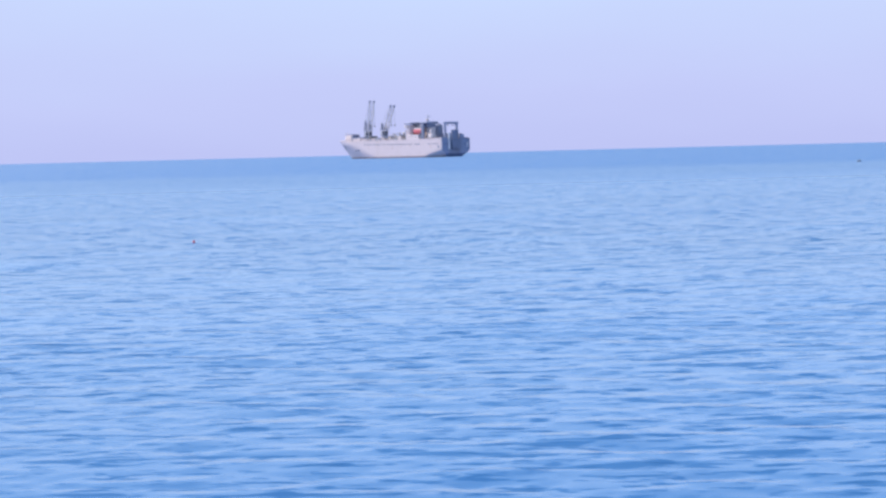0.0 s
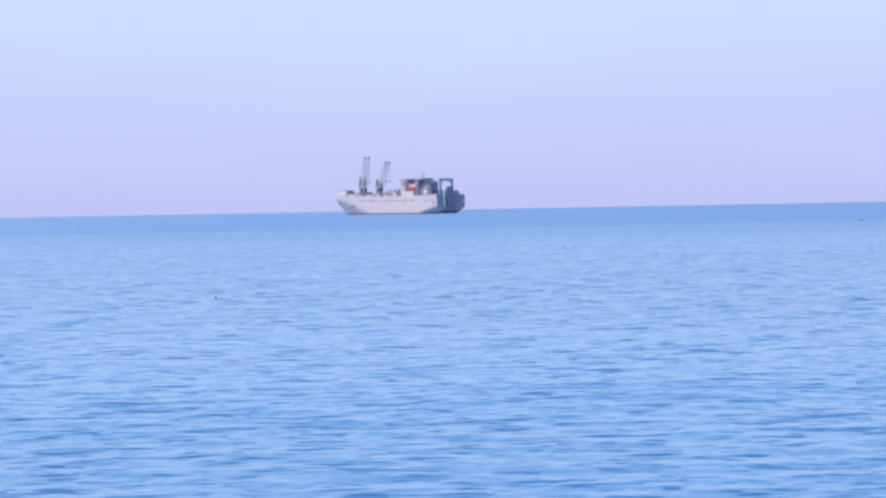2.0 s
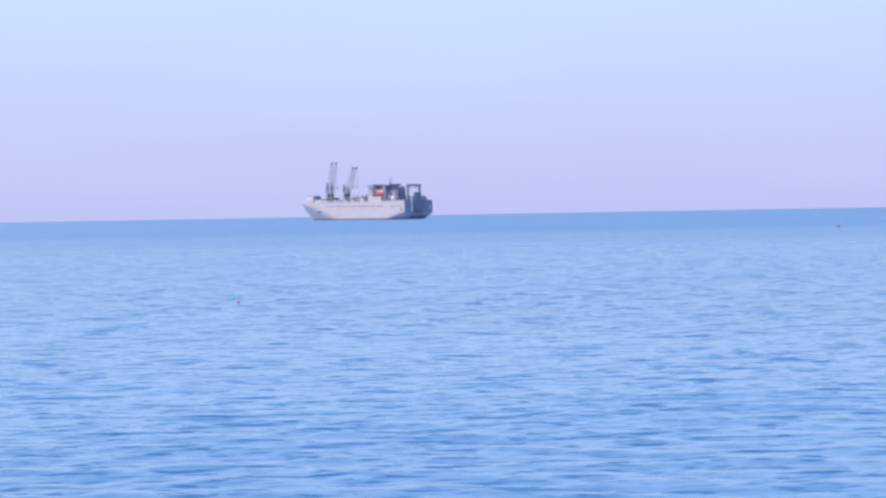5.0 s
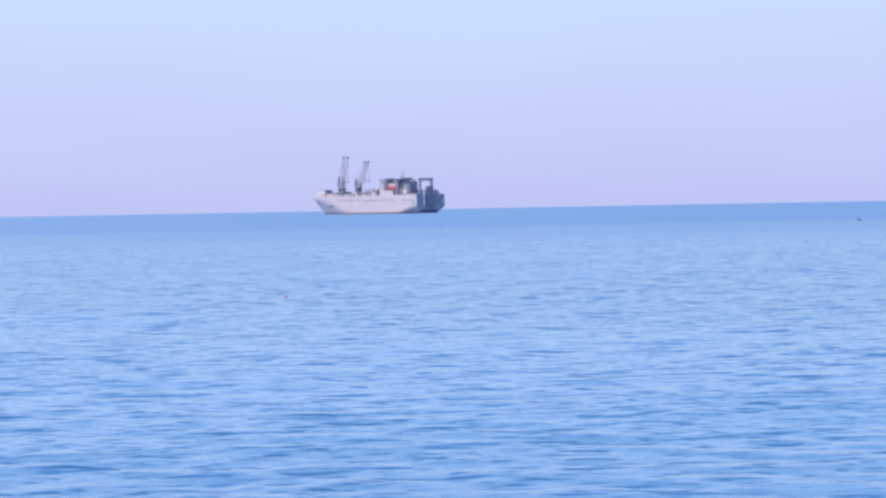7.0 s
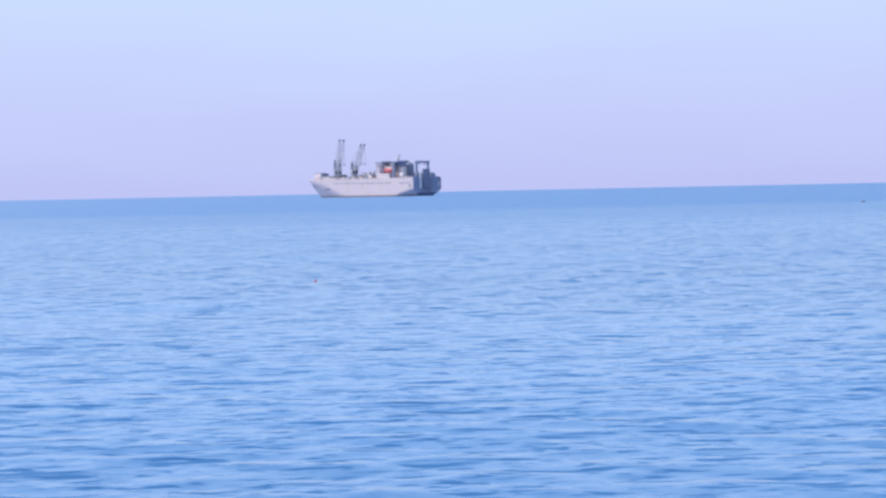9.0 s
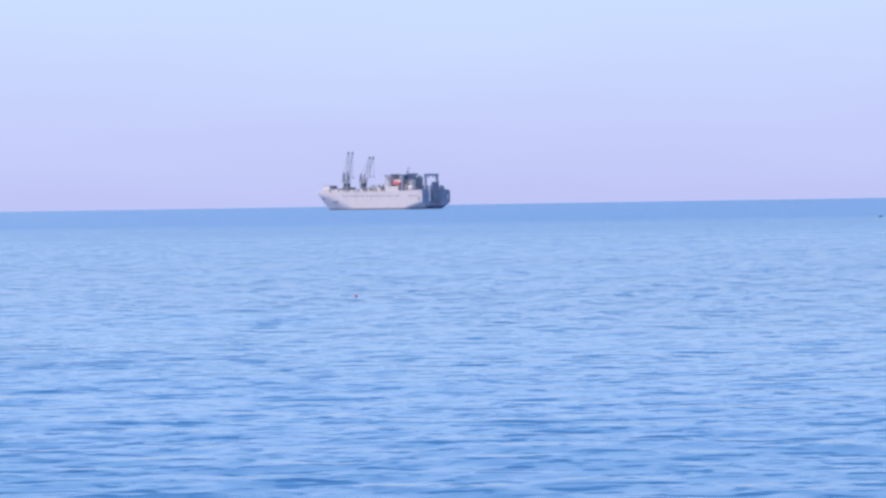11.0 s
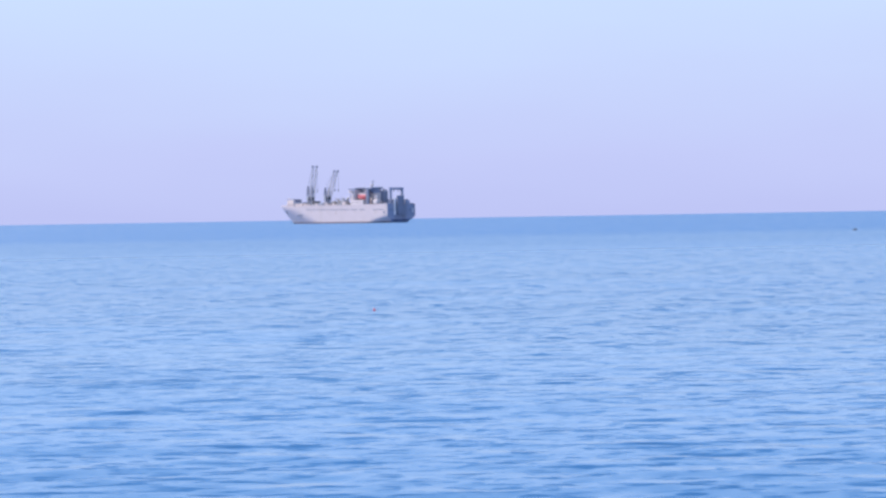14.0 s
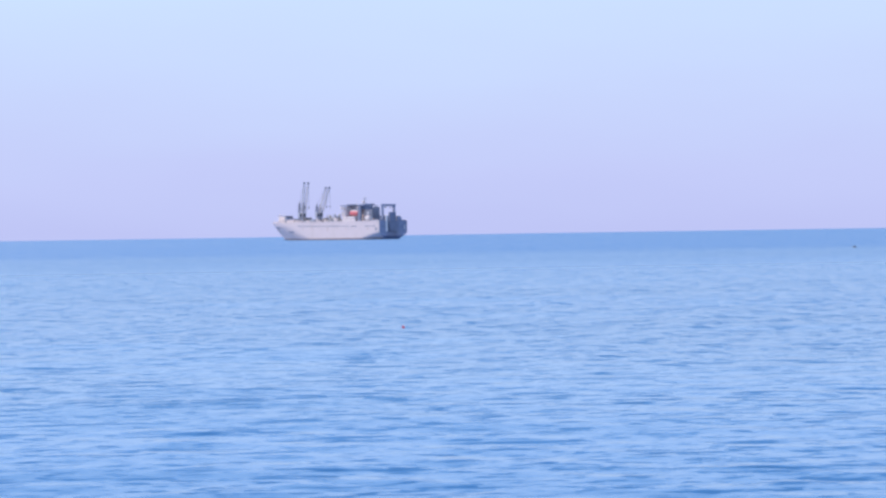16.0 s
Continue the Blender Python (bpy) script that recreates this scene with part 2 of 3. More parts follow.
def box(bm, x0, x1, y0, y1, z0, z1, bevel=0.0):
    """A box, with its edges rounded by bevel metres."""
    geo = bmesh.ops.create_cube(bm, size=1.0)
    vs = geo["verts"]
    for v in vs:
        v.co = Vector((x0 + (v.co.x + 0.5) * (x1 - x0), y0 + (v.co.y + 0.5) * (y1 - y0), z0 + (v.co.z + 0.5) * (z1 - z0)))
    if bevel:
        es = list({e for v in vs for e in v.link_edges})
        bmesh.ops.bevel(bm, geom=es, offset=bevel, segments=1, affect="EDGES", profile=0.5)
    return bm


def tube(bm, a, b, r0, r1=None, seg=8):
    """A tapered bar from a to b."""
    a, b = Vector(a), Vector(b)
    r1 = r0 if r1 is None else r1
    d = b - a
    turn = d.to_track_quat("Z", "Y").to_matrix().to_4x4()
    m = Matrix.Translation((a + b) / 2) @ turn
    bmesh.ops.create_cone(bm, cap_ends=True, segments=seg, radius1=r0, radius2=r1, depth=d.length, matrix=m)
    return bm


def lathe(bm, profile, seg=20, scale=(1, 1)):
    """Turn a profile of (radius, z) round the z axis."""
    rings = []
    for r, z in profile:
        rings.append([bm.verts.new((r * scale[0] * math.cos(2 * math.pi * i / seg), r * scale[1] * math.sin(2 * math.pi * i / seg), z)) for i in range(seg)])
    for a, b in zip(rings, rings[1:]):
        for i in range(seg):
            bm.faces.new((a[i], a[(i + 1) % seg], b[(i + 1) % seg], b[i]))
    bm.faces.new(rings[0][::-1])
    bm.faces.new(rings[-1])
    return bm


def rail(bm, pts, height=1.1, post=3.0, r=0.06):
    """A ship's guard rail along a line of points: posts and three bars."""
    for a, b in zip(pts, pts[1:]):
        a, b = Vector(a), Vector(b)
        k = max(1, round((b - a).length / post))
        for i in range(k + 1):
            p = a.lerp(b, i / k)
            tube(bm, p, p + Vector((0, 0, height)), r, seg=4)
        for h in (0.4, 0.75, height):
            tube(bm, a + Vector((0, 0, h)), b + Vector((0, 0, h)), r * 0.8, seg=4)
    return bm


# ---------------- the sea ----------------
def build_sea():
    rng = np.random.default_rng(7)
    ys = [-2500, -800, -250, -80, -25, -5, 4, 9, 12, 14]
    y = 15.0
    while y < 150:
        ys.append(y)
        y += max(0.085, 2.0 * y * y / 13075)
    while y < 5300:
        ys.append(y)
        y *= 1.045
    ys.append(5300.0)
    ys = np.array(ys)
    cols = 640
    u = np.linspace(-1, 1, cols)
    wide = 24 + 0.33 * np.maximum(ys, 0)
    wide = np.maximum(wide, 26)
    xs = -11.5 + u[None, :] * wide[:, None]
    outer = np.array([30, 130, 600, 3000.0])
    xs = np.concatenate([xs[:, :1] - outer[None, ::-1], xs, xs[:, -1:] + outer[None, :]], 1)
    yy = np.repeat(ys[:, None], xs.shape[1], 1)
    step_y = np.gradient(ys)[:, None]
    step_x = np.gradient(xs, axis=1)
    z = np.zeros_like(xs)
    for i in range(70):
        lam = 0.36 * (3.2 / 0.36) ** (i / 69)
        lean = float(np.clip(rng.normal(0.06, 0.45 if lam > 0.9 else 0.6), -1.1, 1.1))
        k = 2 * np.pi / lam
        kx, ky = k * np.sin(lean), k * np.cos(lean)
        slope = 0.0085 * (1.0 if lam < 1.4 else (1.4 / lam) ** 1.2)
        a = slope / k
        fade = np.clip((2 * np.pi / max(abs(ky), 1e-6)) / (3.0 * step_y) - 0.6, 0, 1) * np.clip((2 * np.pi / max(abs(kx), 1e-6)) / (3.0 * step_x) - 0.6, 0, 1)
        fade = fade * np.clip(lam / (1.6 * step_y) - 0.4, 0, 1)
        z += a * fade * np.sin(kx * xs + ky * yy + rng.uniform(0, 2 * np.pi))
    # crests sharper than troughs
    z += 0.9 * np.abs(z) * z / (np.std(z[20:200]) + 1e-6) * 0.25
    co = np.stack([xs, yy, z], 2).reshape(-1, 3)
    R, C = xs.shape
    idx = np.arange(R * C).reshape(R, C)
    quads = np.stack([idx[:-1, :-1], idx[:-1, 1:], idx[1:, 1:], idx[1:, :-1]], 2).reshape(-1, 4)
    me = bpy.data.meshes.new("water")
    me.vertices.add(len(co))
    me.vertices.foreach_set("co", co.astype(np.float32).ravel())
    me.loops.add(quads.size)
    me.loops.foreach_set("vertex_index", quads.astype(np.int32).ravel())
    me.polygons.add(len(quads))
    me.polygons.foreach_set("loop_start", (np.arange(len(quads)) * 4).astype(np.int32))
    me.polygons.foreach_set("use_smooth", np.ones(len(quads), dtype=bool))
    me.update(calc_edges=True)
    me.validate()
    me.materials.append(M_WATER)
    return tagged(new("water", me), "light blue rippled sea with short dark wavelets", "sea", kind="structure")


sea = build_sea()

# ---------------- the ship: x forward, y to port, z up from the waterline ----------------
SHIP = Matrix.Translation((-74.4, 1521.5, 0.0)) @ pose(0, 0, 0, 0, 0, 90 + 36)
BEAM = 15.0
DECK = 16.3


def stem(z):
    return 75.0 + 22.3 * max(0.0, z / 16.0) ** 0.85 if z > 0 else 75.0 + 0.8 * z


def transom(z):
    return -97.0 + max(0.0, (3.0 - z)) * 1.2


def half_beam(s, z):
    k = min(1.0, max(0.0, z / 14.0))
    s0 = 4 + 36 * k
    b = BEAM
    if s > s0:
        q = min(1.0, (s - s0) / (stem(z) - s0))
        b *= 1 - q ** (1.40 + 1.15 * k)
    ka = min(1.0, max(0.0, z / 5.8))
    a0 = -66 - 29 * ka
    if s < a0:
        q = (a0 - s) / (a0 + 97.5)
        b -= (8.0 * (1 - ka) + 0.3) * q
    return max(b, 0.03)


LEVELS = [-3.0, -1.2, 1.2, 2.4, 3.6, 4.8, 6.0, 8.0, 10.0, 12.0, 14.0, DECK]


def hull_skin(levels, n=72):
    bm = bmesh.new()
    grids = []
    for side in (1, -1):
        g = []
        for z in levels:
            a, b = transom(z), stem(z)
            row = []
            for i in range(n + 1):
                u = i / n
                u = u ** 0.9 if u < 1 else 1.0
                s = a + (b - a) * u
                row.append(bm.verts.new((s, side * half_beam(s, z), z)))
            g.append(row)
        grids.append(g)
        for r0, r1 in zip(g, g[1:]):
            for i in range(n):
                bm.faces.new((r0[i], r0[i + 1], r1[i + 1], r1[i]))
    for j in range(len(levels) - 1):
        a, b = grids[0][j], grids[1][j]
        c, d = grids[0][j + 1], grids[1][j + 1]
        bm.faces.new((a[-1], b[-1], d[-1], c[-1]))
    return bm


ship = new("cargo_ship")
ship.matrix_basis = SHIP
tagged(ship, "pale grey roll-on cargo ship with dark stern, anchored at sea", "ship")

hull = part("hull", hull_skin(LEVELS[2:]), M_HULL, ship, "pale grey steel hull with sun-lit side", smooth=True)
part("boot_top", hull_skin(LEVELS[:3]), M_BOOT, ship, "dark red-brown band at the waterline", smooth=True)

bm = bmesh.new()                                         # transom plate, proud of the stern
lv = [-3.0, -1.2, 1.2, 3.0, 4.6, 6.0, 9.0, 12.0, 14.0, 15.9]
for x_off in (0.0, -0.5):
    ring = [bm.verts.new((transom(z) + x_off, half_beam(transom(z), z) + 0.02, z)) for z in lv]
    ring += [bm.verts.new((transom(z) + x_off, -half_beam(transom(z), z) - 0.02, z)) for z in reversed(lv)]
    bm.faces.new(ring)
    if x_off == 0.0:
        first = ring
for i in range(len(ring)):
    j = (i + 1) % len(ring)
    bm.faces.new((first[i], first[j], ring[j], ring[i]))
part("transom", bm, M_TRANSOM, ship, "dark blue-grey flat stern in shade")
bm = bmesh.new()                                         # paler counter under the ramp sill: hull paint with shade put into its colour
lv = [1.2, 2.2, 3.0, 4.2, 5.6]
for x_off in (-0.52, -0.66):
    ring = [bm.verts.new((transom(z) + x_off, half_beam(transom(z), z) - 0.3, z)) for z in lv]
    ring += [bm.verts.new((transom(z) + x_off, -half_beam(transom(z), z) + 0.3, z)) for z in reversed(lv)]
    bm.faces.new(ring)
    if x_off == -0.52:
        first = ring
for i in range(len(ring)):
    j = (i + 1) % len(ring)
    bm.faces.new((first[i], first[j], ring[j], ring[i]))
part("counter_plate", bm, M_STERN, ship, "plating low on the stern, its shade painted blue-grey")

bm = bmesh.new()                                         # weather deck
N_D = 60
lft, rgt = [], []
for i in range(N_D + 1):
    s = -97 + (stem(DECK) - 97 * -1 - 0.4) * i / N_D
    lft.append(bm.verts.new((s, half_beam(s, DECK) - 0.02, DECK - 0.25)))
    rgt.append(bm.verts.new((s, -half_beam(s, DECK) + 0.02, DECK - 0.25)))
for i in range(N_D):
    bm.faces.new((lft[i], lft[i + 1], rgt[i + 1], rgt[i]))
part("deck", bm, M_DECK, ship, "rust-brown weather deck")

bm = bmesh.new()
rail(bm, [(s, half_beam(s, DECK) - 0.3, DECK) for s in range(-40, 49, 8)])
part("guard_rail", bm, M_HOUSE, ship)
bm = bmesh.new()
rail(bm, [(s, -half_beam(s, DECK) + 0.3, DECK) for s in range(-40, 49, 8)])
part("guard_rail", bm, M_HOUSE, ship)
bm = bmesh.new()
rail(bm, [(s, half_beam(s, DECK) - 0.3, DECK) for s in range(-96, -75, 5)])
part("guard_rail", bm, M_HOUSE, ship)

# bulwark round the bow
bm = bmesh.new()
for side in (1, -1):
    prev = None
    for i in range(13):
        s = 60 + (stem(DECK) - 0.3 - 60) * i / 12
        b = half_beam(s, DECK)
        cur = [bm.verts.new(p) for p in ((s, side * b, DECK), (s, side * (b + 0.05), DECK + 1.2), (s, side * max(b - 0.2, 0.01), DECK + 1.2), (s, side * max(b - 0.2, 0.01), DECK))]
        if prev:
            for q in range(4):
                bm.faces.new((prev[q], cur[q], cur[(q + 1) % 4], prev[(q + 1) % 4]))
        prev = cur
part("bow_bulwark", bm, M_HULL, ship)

# openings along the upper side: dark plates, the shade inside painted on
bm = bmesh.new()
box(bm, -1.0, 1.0, -0.10, 0.05, -0.5, 0.5, 0.12)
port_mesh = None
RUNS = [(29, -6, 11), (-11, -38, 9), (-43, -50, 3), (-56, -62, 3), (-77, -91, 5)]
for a, b, k in RUNS:
    for i in range(k):
        s = a + (b - a) * i / (k - 1)
        if port_mesh is None:
            first_port = part("port_opening", bm, M_DARK, hull, "dark plate painted as a shaded opening in the hull side")
            port_mesh, ob = first_port.data, first_port
        else:
            ob = new("port_opening", port_mesh)
            ob.parent = hull
        ob.matrix_basis = pose(s, half_beam(s, 12.6) + 0.02, 12.7 - 0.010 * (29 - s))
# seams: rubbing strake and shell doors
for s0, s1, z in ((-96, 40, 15.2), (-90, 34, 3.4)):
    bm = bmesh.new()
    k = 20
    for i in range(k):
        a, b = s0 + (s1 - s0) * i / k, s0 + (s1 - s0) * (i + 1) / k
        tube(bm, (a, half_beam(a, z), z), (b, half_beam(b, z), z), 0.10, seg=5)
    part("rubbing_strake", bm, M_HULL, hull)
for s0, s1 in ((-12, 2), (6, 12)):
    bm = bmesh.new()
    y = BEAM + 0.02
    box(bm, s0, s1, y - 0.1, y + 0.04, 4.2, 10.6, 0.03)
    part("side_door", bm, M_HULL, hull)
bm = bmesh.new()                                         # mooring recess near the stern, a block with the recess's shade as colour
mb = half_beam(-92.5, 9.0)
box(bm, -93.6, -91.4, mb - 1.2, mb + 0.15, 8.0, 10.2, 0.15)
part("mooring_port", bm, M_DARK, hull, "dark block painted as a shaded mooring opening near the stern")
for s, h in ((22, 2.6), (8, 3.6), (-3, 2.0), (-18, 4.2), (-33, 2.8), (-47, 3.4), (-58, 2.2), (-80, 3.8)):
    bm = bmesh.new()
    box(bm, s - 0.28, s + 0.28, BEAM - 0.05, BEAM + 0.02, 12.0 - h, 12.0, 0.015)
    part("rust_run", bm, M_RUST, hull, "brown rust run below an opening")
# name on the bow, not legible: plain bars
for i, (s, w) in enumerate(((49.5, 1.6), (47.2, 1.6), (44.6, 2.2), (41.8, 1.8), (39.2, 2.0))):
    z = 7.6
    b = half_beam(s, z)
    ang = math.degrees(math.atan2(half_beam(s + 0.5, z) - half_beam(s - 0.5, z), 1.0))
    bm = bmesh.new()
    box(bm, -w / 2, w / 2, -0.08, 0.10, -0.75, 0.75, 0.04)
    part("name_bar", bm, M_DARK, hull).matrix_basis = pose(s, b, z, -14, 0, ang)
# anchor
bm = bmesh.new()
tube(bm, (0, 0, -1.6), (0, 0, 1.4), 0.25)
tube(bm, (-1.1, 0.1, -0.9), (0, 0.1, -1.7), 0.24)
tube(bm, (1.1, 0.1, -0.9), (0, 0.1, -1.7), 0.24)
part("anchor", bm, M_DARK, hull, "dark stowed anchor at the bow").matrix_basis = pose(74, half_beam(74, 11.5) + 0.25, 11.0, -20, 0, -24)

# forecastle
bm = bmesh.new()
for s0, s1, b0, b1, c, z1 in ((41, 55.2, 12.6, 11.6, 7.0, 19.0), (59.6, 75.5, 10.2, 7.4, 3.0, 22.6), (60, 77.5, 2.9, 2.9, -6.6, 18.4)):
    vs = [bm.verts.new(p) for p in ((s0, b0, DECK - 0.2), (s1, b1, DECK - 0.2), (s1, c, DECK - 0.2), (s0, c, DECK - 0.2), (s0, b0, z1), (s1, b1, z1), (s1, c, z1), (s0, c, z1))]
    for f in ((0, 1, 2, 3), (4, 7, 6, 5), (0, 4, 5, 1), (1, 5, 6, 2), (2, 6, 7, 3), (3, 7, 4, 0)):
        bm.faces.new([vs[i] for i in f])
forecastle = part("forecastle", bm, M_HOUSE, ship, "pale grey raised forecastle")
bm = bmesh.new()
vs = [bm.verts.new((s, y, z)) for z in (22.55, 22.85) for s, y in ((57.5, 10.9), (77.4, 7.3), (77.4, 2.6), (57.5, 2.6))]
for f in ((3, 2, 1, 0), (4, 5, 6, 7), (0, 1, 5, 4), (1, 2, 6, 5), (2, 3, 7, 6), (3, 0, 4, 7)):
    bm.faces.new([vs[i] for i in f])
part("forecastle_roof", bm, M_STERN, ship, "grey overhanging forecastle roof")
bm = bmesh.new()
box(bm, 40.4, 55.6, 6.4, 12.7, 19.02, 19.9, 0.15)
part("pipe_deck", bm, M_STERN, ship, "grey pipe deck along the forward side")
# solid dark block between the houses, its colour stands for a doorway's shade
bm = bmesh.new()
box(bm, 55.3, 59.5, 4.0, 10.6, DECK - 0.2, 22.0, 0.1)
part("door_recess", bm, M_DARK, forecastle, "dark block painted as the shade of an open doorway")
bm = bmesh.new()
rail(bm, [(59.8, 9.9, 22.85), (75.3, 7.2, 22.85)])
part("guard_rail", bm, M_HOUSE, ship)
for s in (64.5, 70.5):
    y = 10.2 - (s - 59.6) * 2.8 / 15.9
    bm = bmesh.new()
    box(bm, s - 0.5, s + 0.5, y - 0.3, y + 0.16, 17.2, 19.2, 0.06)
    part("door", bm, M_DARK, forecastle)
bm = bmesh.new()
tube(bm, (84, 0, DECK - 0.2), (84, 0, 25.5), 0.30, 0.14)
tube(bm, (84, -1.2, 23.5), (84, 1.2, 23.5), 0.10)
part("bow_mast", bm, M_CRANE, ship)
for y in (3.2, -3.2):
    bm = bmesh.new()
    tube(bm, (80, y - 1.3, 17.3), (80, y + 1.3, 17.3), 0.9, seg=12)
    box(bm, 79.0, 81.0, y - 1.6, y - 1.3, DECK - 0.3, 18.2, 0.1)
    box(bm, 79.0, 81.0, y + 1.3, y + 1.6, DECK - 0.3, 18.2, 0.1)
    part("windlass", bm, M_DARK, ship, "dark anchor windlass")


# ---------------- deck cranes ----------------
def lattice(bm, foot, tip, w0, w1, bays=9, r=0.15):
    """A four-chord lattice jib, tapering from foot to tip."""
    foot, tip = Vector(foot), Vector(tip)
    d = (tip - foot).normalized()
    sx = Vector((0, 1, 0))
    sz = d.cross(sx).normalized()

    def corner(k, i):
        w = (w0 + (w1 - w0) * k) * (1.0 if k > 0.06 else 0.7)
        q = ((1, 1), (1, -1), (-1, -1), (-1, 1))[i % 4]
        return foot.lerp(tip, k) + sx * (q[0] * w / 2) + sz * (q[1] * w / 2)

    for i in range(4):
        tube(bm, corner(0, i), corner(1, i), r, r * 0.8, 5)
    for b in range(bays):
        k0, k1 = b / bays, (b + 1) / bays
        for i in range(4):
            tube(bm, corner(k0, i + b % 2), corner(k1, i + 1 - b % 2), r * 0.55, seg=4)
            tube(bm, corner(k1, i), corner(k1, i + 1), r * 0.5, seg=4)
    return bm


def build_crane(s, y, tip_s, tip_z, top_z, label):
    """Pedestal with a slewing house, cab, A-frame, a lattice jib luffed up, its hoist ropes and its hook."""
    bm = bmesh.new()
    lathe(bm, [(2.0, DECK - 0.3), (1.8, 17.5), (1.45, 18.2), (1.45, 20.4), (1.9, 20.9), (1.9, 21.4)], 16)
    crane = part("crane", bm, M_PED, ship, label, smooth=False)
    crane.matrix_basis = pose(s, y, 0)
    bm = bmesh.new()
    box(bm, -1.5, 2.0, -1.35, 1.35, 21.4, 25.4, 0.2)
    part("slewing_house", bm, M_PED, crane)
    bm = bmesh.new()
    box(bm, -2.6, -1.52, 0.2, 1.5, 22.0, 24.4, 0.15)
    part("operator_cab", bm, M_GLASS, crane)
    bm = bmesh.new()
    for q in (-1, 1):
        tube(bm, (1.6, q * 1.1, 25.4), (0.9, q * 0.5, top_z), 0.42, 0.26, 6)
        tube(bm, (-0.8, q * 1.1, 25.4), (0.6, q * 0.5, top_z - 0.5), 0.30, 0.2, 6)
    for k in (0.25, 0.5, 0.75):
        zz = 25.4 + (top_z - 25.4) * k
        tube(bm, (1.4, -1.0 + 0.5 * k, zz), (1.4, 1.0 - 0.5 * k, zz), 0.16, seg=5)
    box(bm, 0.3, 1.3, -0.8, 0.8, top_z - 0.6, top_z + 0.3, 0.1)
    part("a_frame", bm, M_DARK, crane, "dark tapered A-frame mast")
    bm = bmesh.new()
    foot = (-1.6, 0, 23.2)
    tip = (tip_s - s, 0, tip_z)
    lattice(bm, foot, tip, 1.9, 1.1)
    part("jib", bm, M_CRANE, crane, "grey lattice jib raised steeply")
    bm = bmesh.new()
    tx, tz = tip[0], tip[2]
    box(bm, tx - 0.9, tx + 0.7, -0.85, 0.85, tz - 0.8, tz + 0.9, 0.2)
    part("jib_head", bm, M_DARK, crane)
    bm = bmesh.new()
    for q in (-0.5, 0.5):
        tube(bm, (0.8, q, top_z), (tx, q, tz), 0.07, seg=4)
        tube(bm, (tx - 0.7, q * 0.6, tz - 0.6), (tx - 0.7, q * 0.6, 31.0), 0.06, seg=4)
    part("hoist_rope", bm, M_DARK, crane)
    bm = bmesh.new()
    box(bm, tx - 1.15, tx - 0.25, -0.5, 0.5, 29.4, 31.0, 0.2)
    tube(bm, (tx - 0.7, 0, 29.4), (tx - 0.7, 0, 28.6), 0.18, seg=6)
    part("hook_block", bm, M_DARK, crane)
    return crane


for y in (2.2, -2.2):
    build_crane(46.0, y, 38.3, 52.9, 34.6, "twin deck crane, jib raised, forward pair")
for y in (2.2, -2.2):
    build_crane(17.5, 0.85 * y, 3.0, 47.5, 32.2, "twin deck crane, jib raised, after pair")

# cross bracing that ties the two jibs of each pair together
for foot, tip, y in (((44.4, 23.2), (38.3, 52.9), 2.2), ((15.9, 23.2), (3.0, 47.5), 1.87)):
    bays = 7
    for i in range(bays):
        k0, k1 = 0.18 + 0.76 * i / bays, 0.18 + 0.76 * (i + 1) / bays
        a = [foot[j] + (tip[j] - foot[j]) * k0 for j in (0, 1)]
        b = [foot[j] + (tip[j] - foot[j]) * k1 for j in (0, 1)]
        q = 1 if i % 2 else -1
        bm = bmesh.new()
        tube(bm, (a[0], q * y, a[1]), (b[0], -q * y, b[1]), 0.13, seg=5)
        tube(bm, (b[0], -y, b[1]), (b[0], y, b[1]), 0.13, seg=5)
        part("jib_brace", bm, M_CRANE, ship)

# ---------------- deck gear ----------------
def deck_box(name, s0, s1, y0, y1, h, mat, label=""):
    bm = bmesh.new()
    box(bm, s0, s1, y0, y1, DECK - 0.3, DECK + h, 0.15)
    return part(name, bm, mat, ship, label)


deck_box("crane_platform", 40, 51, -6, 6, 1.9, M_HOUSE)
deck_box("crane_platform", 11, 23, -6, 6, 1.6, M_HOUSE)
# this winch house is black to carry the shadow it stands in
deck_box("winch_house", 28, 33.5, 1, 8, 4.4, M_BLACK, "dark winch house between the cranes, shadow put into its colour")
deck_box("winch_house", 34, 37.5, -3, 3, 2.6, M_DECK)
deck_box("hatch_cover", 24, 38, -9, -3, 1.8, M_DECK)
deck_box("hatch_cover", -14, 8, -9, 9, 2.0, M_DECK, "low brown hatch cover")
deck_box("hatch_cover", -38, -17, -9, 9, 2.0, M_DECK, "low brown hatch cover")
deck_box("deck_locker", 4, 8, 9.5, 12.5, 2.6, M_STERN)
deck_box("mooring_winch", 52, 55, -4, 2, 2.6, M_STEEL)
deck_box("deck_locker", -30, -25, 9.5, 13, 3.0, M_HOUSE)
deck_box("deck_locker", -23.5, -20, 6.5, 10.5, 4.4, M_PED)
deck_box("deck_locker", -1.5, 2.5, 2, 6, 3.6, M_STEEL)
deck_box("ventilation_box", -34, -31, 3, 7, 3.6, M_PED)
deck_box("winch_house", -12, -5, -4, 4, 4.2, M_STEEL, "weathered grey winch house")
gear = random.Random(5)
for i in range(16):
    s = 38 - 4.9 * i
    w, d, h = gear.uniform(0.8, 1.9), gear.uniform(0.7, 1.4), gear.uniform(1.0, 3.0)
    y = half_beam(s, DECK) - 2.6 - gear.uniform(0, 1.5)
    deck_box(gear.choice(("vent_box", "rope_reel", "deck_locker")), s - w, s + w, y - d, y + d, h, gear.choice((M_HOUSE, M_PED, M_STEEL, M_DECK)))
